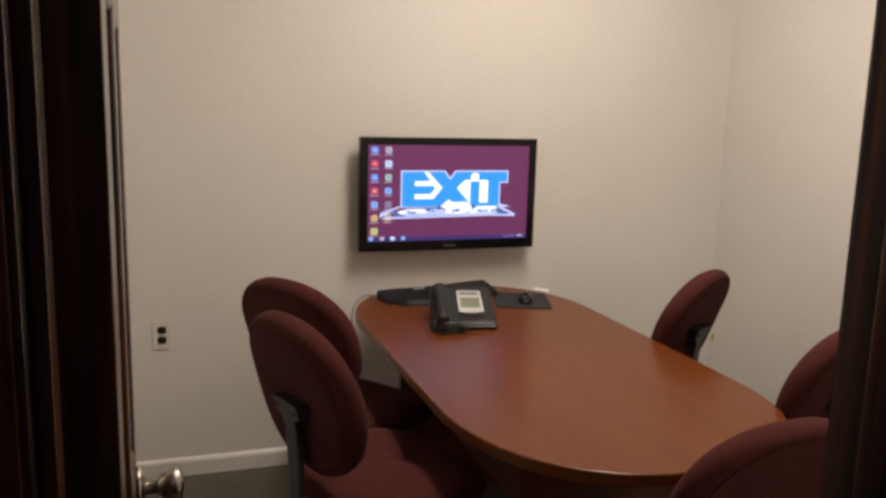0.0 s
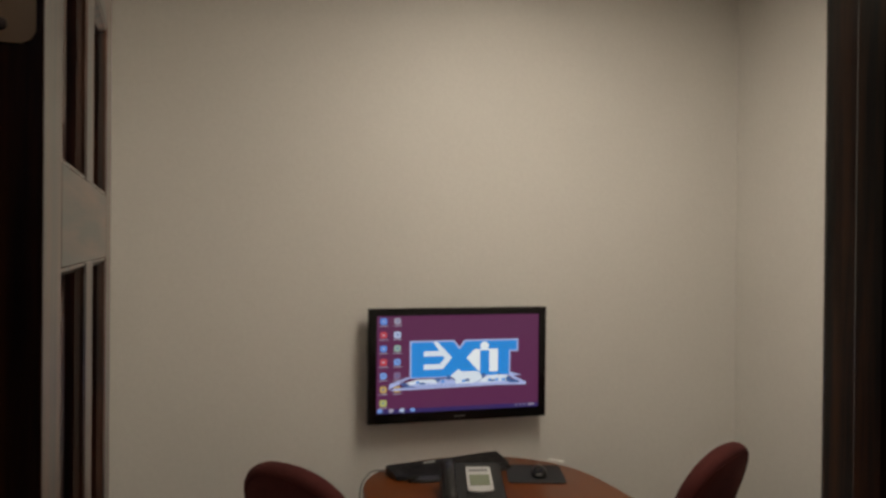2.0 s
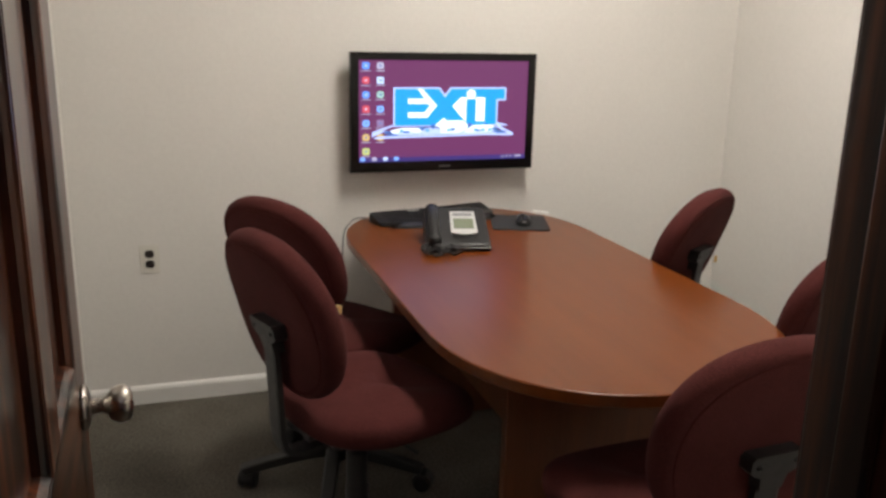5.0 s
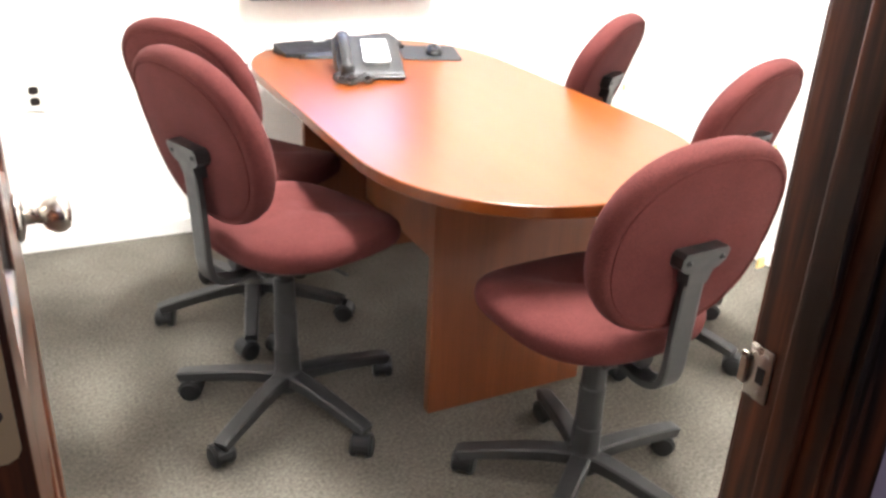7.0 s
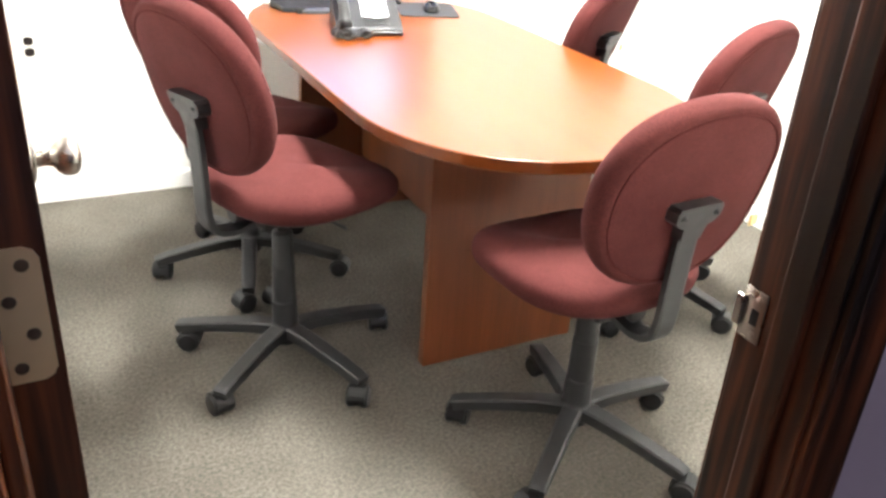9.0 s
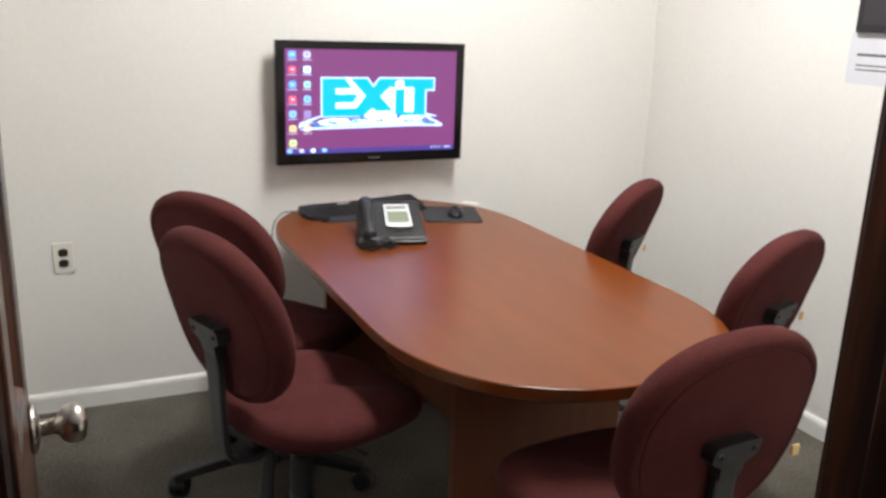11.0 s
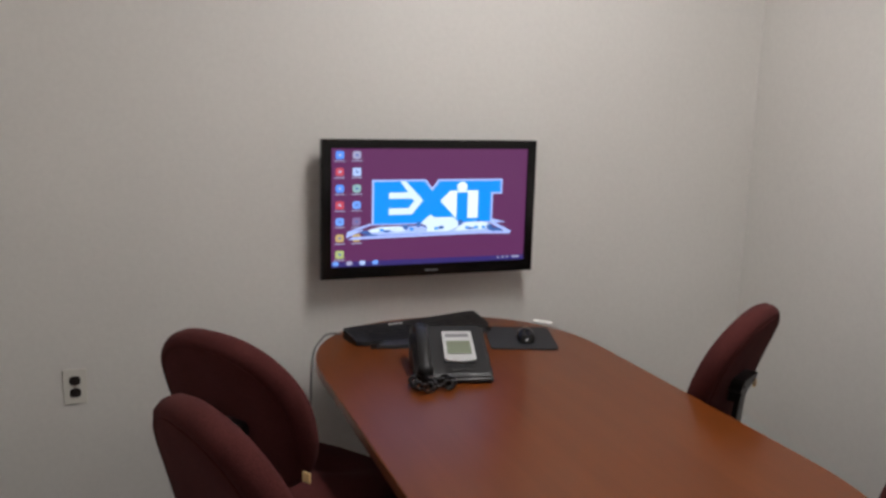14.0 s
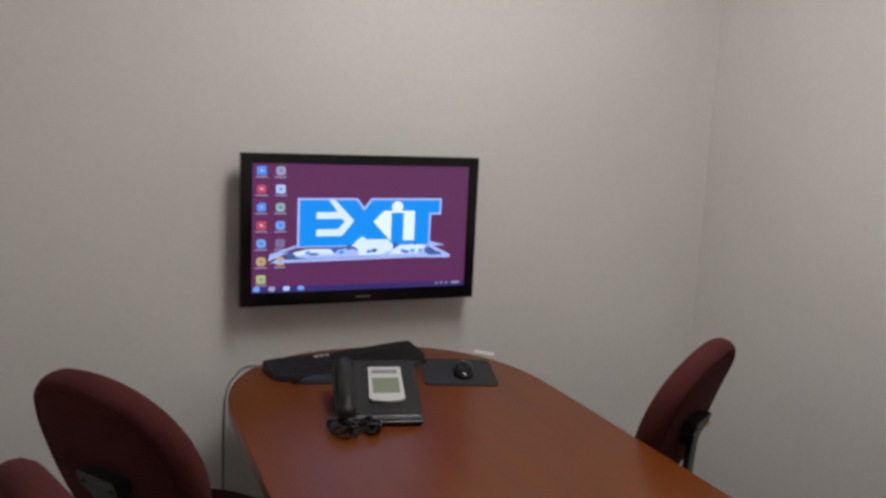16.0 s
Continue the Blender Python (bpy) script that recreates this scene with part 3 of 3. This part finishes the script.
decal("swoosh", [(66, 360), (165, 325), (165, 335), (100, 358), (140, 352), (60, 388)], PALE, 3)
decal("swoosh", [(704, 318), (768, 335), (720, 338), (795, 378), (788, 390), (640, 386), (66, 396), (90, 384), (640, 376), (760, 377), (700, 342)], PALE, 3)
decal("base_shade", [(120, 382), (175, 366), (230, 350), (300, 338), (420, 344), (560, 340), (650, 340), (704, 356), (755, 376)], NAVY2, 4)
decal("building", [(150, 356), (205, 342), (290, 342), (316, 354), (306, 366), (165, 368)], WHITE, 5)
decal("building", [(318, 348), (372, 340), (402, 350), (405, 370), (315, 372)], PALE, 5)
decal("building", [(380, 330), (404, 306), (422, 292), (440, 306), (520, 306), (548, 328), (546, 352), (500, 370), (408, 370), (404, 344)], WHITE, 6)
decal("building", [(160, 370), (250, 352), (330, 362), (420, 356), (520, 362), (610, 350), (700, 372), (690, 380), (420, 377), (200, 380)], PALE, 5)
decal("building", [(545, 352), (575, 334), (640, 328), (695, 338), (698, 362), (610, 368), (530, 370)], WHITE, 6)
for u, v, w, h in ((140, 364, 30, 12), (232, 362, 26, 10), (312, 346, 16, 20), (368, 336, 15, 22), (470, 352, 18, 14), (556, 330, 16, 22), (602, 360, 24, 9), (690, 352, 20, 18), (728, 366, 30, 9), (640, 326, 10, 10)):
    decal("shrub", [(u + 0.7 * w * x * (1 + 0.15 * math.sin(9 * y + u)), v + 0.6 * h * y) for x, y in super_loop(1, 1, 1.8, 18)], NAVY2, 8)
for u in (200, 330, 440, 580, 620, 655):
    decal("window_bar", [(u, 350), (u + 18, 350), (u + 18, 362), (u, 362)], BLUE, 7)
ICON_COLORS = ("blue", "grey", "red", "white", "blue", "multi", "red", "ice", "ice", "dim", "amber", "amber", "olive")
ICON_RGB = {"ice": (0.16, 0.34, 0.80), "grey": (0.33, 0.33, 0.46), "red": (0.50, 0.06, 0.09), "white": (0.42, 0.55, 0.82), "blue": (0.08, 0.25, 0.75), "amber": (0.50, 0.36, 0.13), "dim": (0.20, 0.14, 0.28), "olive": (0.40, 0.46, 0.16), "multi": (0.25, 0.42, 0.40)}
k = 0
for row in range(7):
    for column in range(2):
        if k >= 13:
            break
        u, v, n = 34 + 70 * column, 28 + 72 * row, ICON_COLORS[k]
        s = 17.5
        icon = decal("icon", [(u + s * x, v + s * y) for x, y in super_loop(1, 1, 3.2 if k % 3 else 7.0, 20)], glow("icon_" + n, ICON_RGB[n]), 2)
        decal("icon_mark", [(u - 3, v - 7), (u + 7, v - 2), (u + 4, v + 5), (u - 6, v + 2)], glow("icon_mark_" + ("pale" if n in ("red", "blue") else "deep"), (0.45, 0.50, 0.65) if n in ("red", "blue") else (0.08, 0.14, 0.35)), 3, icon)
        decal("caption", [(u - 22, v + 23), (u + 22, v + 23), (u + 22, v + 27), (u - 22, v + 27)], glow("icon_grey", ICON_RGB["grey"]), 2)
        k += 1
decal("taskbar", [(0, 493), (860, 493), (860, 515), (0, 515)], DARKBLUE, 1)
for u, n in ((18, "ice"), (75, "grey"), (130, "white"), (185, "ice")):
    decal("task_icon", [(u + 13 * x, 500 + 10 * y) for x, y in super_loop(1, 1, 3, 12)], glow("icon_" + n, ICON_RGB[n]), 2)
for u, w in ((735, 8), (757, 8), (778, 8), (805, 34)):
    decal("tray_mark", [(u, 496), (u + w, 496), (u + w, 505), (u, 505)], glow("icon_grey", ICON_RGB["grey"]), 2)
part("badge", box(-0.024, 0.024, DY - 0.0006, DY + 0.001, -H2 + 0.017, -H2 + 0.021), LABEL_GREY, tv, "small grey badge")

# ---- outlet ----
outlet = thing("wall_outlet", "ivory duplex wall outlet with dark brown sockets", "wall outlet", at=(-1.116, YB, 0.596))
part("cover_plate", box(-0.035, 0.035, -0.006, -0.0002, -0.057, 0.057, 0.0025), OUTLET_PLATE, outlet)
for z in (-0.020, 0.020):
    sock = part("socket", rings([[(x * 0.0165, y, z + zz * 0.0145) for x, zz in super_loop(1, 1, 3.0, 24)] for y in (-0.0085, -0.005)]), OUTLET_DARK, outlet, "dark brown socket face")
    for x, h in ((-0.006, 0.004), (0.006, 0.003)):
        part("slot", box(x - 0.001, x + 0.001, -0.0089, -0.0084, z - h + 0.003, z + h + 0.003), BLACK, sock)
part("screw", join(bmesh.new(), lathe([(0.003, 0), (0.003, 0.001), (0.001, 0.0015)], 12), Matrix.Translation((0, -0.006, 0)) @ Matrix.Rotation(math.pi / 2, 4, "X")), STEEL, outlet)

# ---- things on the table ----
phone = thing("desk_phone", "black desk phone with silver display panel on the table", "desk phone", at=(-0.072, 2.600, TZ), turn=-13)
body = rings([[(x * k, y * k2, z) for x, y, z in pts] for k, k2, pts in (
    (1.0, 1.0, [(-0.115, -0.105, 0.0), (0.105, -0.105, 0.0), (0.105, 0.115, 0.0), (-0.115, 0.115, 0.0)]),
    (1.0, 1.0, [(-0.115, -0.108, 0.018), (0.105, -0.108, 0.018), (0.105, 0.115, 0.105), (-0.115, 0.115, 0.105)]),
    (0.96, 0.96, [(-0.115, -0.104, 0.025), (0.105, -0.104, 0.025), (0.105, 0.100, 0.111), (-0.115, 0.100, 0.111)]))])
bmesh.ops.bevel(body, geom=body.edges[:], offset=0.005, segments=2, affect="EDGES")
phone_body = part("body", body, BLACK, phone)
SLOPE = math.atan2(0.086, 0.196)
PM = Matrix.Translation((0.0, -0.1, 0.0285)) @ Matrix.Rotation(SLOPE, 4, "X")


def on_phone(name, bm, mat, label="", smooth=False, lift=0.0):
    return part(name, join(bmesh.new(), bm, PM @ Matrix.Translation((0, 0, lift))), mat, phone, label, smooth)


panel_pts = [(-0.037, 0.068), (-0.030, 0.060), (0.012, 0.054), (0.048, 0.060), (0.055, 0.068), (0.052, 0.186), (-0.034, 0.186)]
on_phone("display_panel", rings([[(x + 0.009, y - 0.010, z) for x, y in panel_pts] for z in (0.0, 0.006)]), SILVER, "silver display panel")
on_phone("label_strip", box(-0.017, 0.051, 0.150, 0.164, 0.006, 0.0072), LABEL_GREY)
on_phone("display", box(-0.017, 0.053, 0.076, 0.132, 0.006, 0.0075), LCD, "grey-green display")
for i in range(4):
    for j in range(2):
        on_phone("button", box(-0.022 + i * 0.024, -0.008 + i * 0.024, 0.014 + j * 0.016, 0.022 + j * 0.016, 0.0, 0.002, 0.0008), PLASTIC)
hand = smooth_path([(-0.088, -0.004, 0.006), (-0.088, 0.004, 0.020), (-0.088, 0.04, 0.029), (-0.088, 0.09, 0.032), (-0.088, 0.14, 0.029), (-0.088, 0.176, 0.020), (-0.088, 0.184, 0.008)], 4)
nh = len(hand)
on_phone("handset", sweep(hand, [(0.046 if k < 5 or k > nh - 6 else 0.036, 0.034 if k < 5 or k > nh - 6 else 0.022) for k in range(nh)], sides=14, round_=True), BLACK, "glossy black handset", True)
coil = []
mid = smooth_path([(-0.10, -0.09, 0.02), (-0.125, -0.13, 0.016), (-0.105, -0.175, 0.016), (-0.07, -0.172, 0.016), (-0.085, -0.130, 0.018), (-0.050, -0.140, 0.016), (-0.025, -0.160, 0.016), (-0.015, -0.12, 0.012), (-0.04, -0.104, 0.016)], 12)
for i, p in enumerate(mid):
    a = i * 1.25
    coil.append((p.x + 0.011 * math.cos(a), p.y + 0.006 * math.sin(a * 0.5), p.z + 0.003 + 0.011 * math.sin(a)))
part("coiled_cord", sweep(smooth_path(coil, 2), (0.007, 0.007), sides=6, round_=True), BLACK, phone, "black coiled handset cord", True)

keyboard = thing("keyboard", "black curved computer keyboard behind the phone on the table", "keyboard", at=(-0.030, 2.985, TZ), turn=12)


def key_slab(x0, x1, y0, y1, z0a, z0b, bend, steps=24, thick=None, end=0.012):
    """A slab bowed in plan, rising to the rear."""
    loops = []
    for i in range(steps + 1):
        x = x0 + (x1 - x0) * i / steps
        c = bend * (1 - (2 * i / steps - 1) ** 2)
        e = end * abs(2 * i / steps - 1) ** 5
        loops.append([(x, y0 - c + e, thick or 0.002), (x, y0 - c + e + 0.004, z0a), (x, y1 - c - e, z0b), (x, y1 - c - e + 0.004, thick or 0.002)])
    return rings(loops)


part("body", key_slab(-0.255, 0.255, -0.045, 0.100, 0.016, 0.036, 0.03, end=0.024), BLACK, keyboard)
part("wrist_rest", key_slab(-0.225, 0.225, -0.090, -0.048, 0.012, 0.018, 0.03, end=0.030), PLASTIC, keyboard, "dull black padded wrist rest")
keys = bmesh.new()
for r in range(5):
    for q in range(19):
        x = -0.210 + q * 0.0222
        c = 0.03 * (1 - (x / 0.235) ** 2)
        y = -0.034 + r * 0.022 - c
        z = 0.016 + (r * 0.022 + 0.008) / 0.145 * 0.020
        box(x, x + 0.0205, y, y + 0.0205, z - 0.002, z + 0.0018, bm=keys)
tagged(part("keys", keys, BLACK, keyboard), kind="stuff")
for i in range(3):
    part("media_key", box(-0.100 + i * 0.018, -0.087 + i * 0.018, 0.048, 0.060, 0.028, 0.0365, 0.001), SILVER, keyboard, "small silver media key")

pad = thing("mouse_pad", "thin black cloth mouse pad on the table", "mouse pad", at=(0.271, 2.860, TZ), turn=-18)
part("mat", rings([[(x * 0.110, y * 0.128, z) for x, y in super_loop(1, 1, 14, 48)] for z in (0.0, 0.004)]), SOFT_BLACK, pad)
mouse = thing("computer_mouse", "glossy black computer mouse on the mouse pad", "computer mouse", at=(0.275, 2.828, TZ + 0.004), turn=-20)
part("shell", rings([[(x * 0.031 * k, y * 0.054 * k, z - 0.010 * (z > 0.01) * max(0, -y) ** 2) for x, y in super_loop(1, 1, 2.4, 28)] for k, z in ((0.94, 0.0), (1.0, 0.006), (0.97, 0.016), (0.85, 0.026), (0.62, 0.033), (0.3, 0.036), (0.03, 0.037))]), TV_BLACK, mouse, smooth=True)
part("scroll_wheel", join(bmesh.new(), lathe([(0.006, -0.003), (0.010, -0.002), (0.010, 0.002), (0.006, 0.003)], 16), Matrix.Translation((0, 0.026, 0.026)) @ Matrix.Rotation(math.pi / 2, 4, "Y")), SILVER, mouse)
card = thing("paper_card", "small white paper card at the table's wall end", "card", at=(0.440, 3.030, TZ), turn=-50)
part("sheet", rings([[(-0.035, -0.015, z), (0.035, -0.015, z), (0.035, 0.015, z), (-0.035, 0.015, z)] for z in (0.0, 0.0015)]), PAPER, card)

cable = thing("power_cable", "thin grey cable hanging over the table edge to the floor", "cable", at=(0, 0, 0))
part("wire", sweep(smooth_path([(-0.29, 3.05, TZ + 0.005), (-0.335, 3.055, TZ + 0.005), (-0.372, 3.00, TZ + 0.002), (-0.412, 2.925, TZ - 0.020), (-0.428, 2.88, 0.62), (-0.425, 2.90, 0.35), (-0.41, 3.03, 0.03), (-0.25, 3.16, 0.006)], 6), (0.007, 0.007), up=(0, 1, 0.2), sides=8, round_=True), CABLE, cable, smooth=True)

# ---- on the east wall ----
pic = thing("framed_print", "black-framed dark print hanging on the wall", "picture", at=(XR, 1.915, 1.735))
part("picture_frame", box(-0.02, -0.001, -0.19, 0.19, -0.25, 0.25, 0.002), FRAME_BLACK, pic)
part("print", box(-0.0215, -0.0202, -0.165, 0.165, -0.225, 0.225), PICTURE_DARK, pic)
note = thing("paper_notice", "white paper notice with grey print, taped below the framed print", "notice", at=(XR, 2.022, 1.388))
part("sheet", box(-0.0015, -0.0003, -0.11, 0.11, -0.076, 0.095), SHADED_PAPER, note)
for i, (w, z, h) in enumerate(((0.075, 0.018, 0.009), (0.055, -0.015, 0.005), (0.085, -0.030, 0.005))):
    part("print_bar", box(-0.0021, -0.0016, -w, 0.075, z, z + h), INK, note)
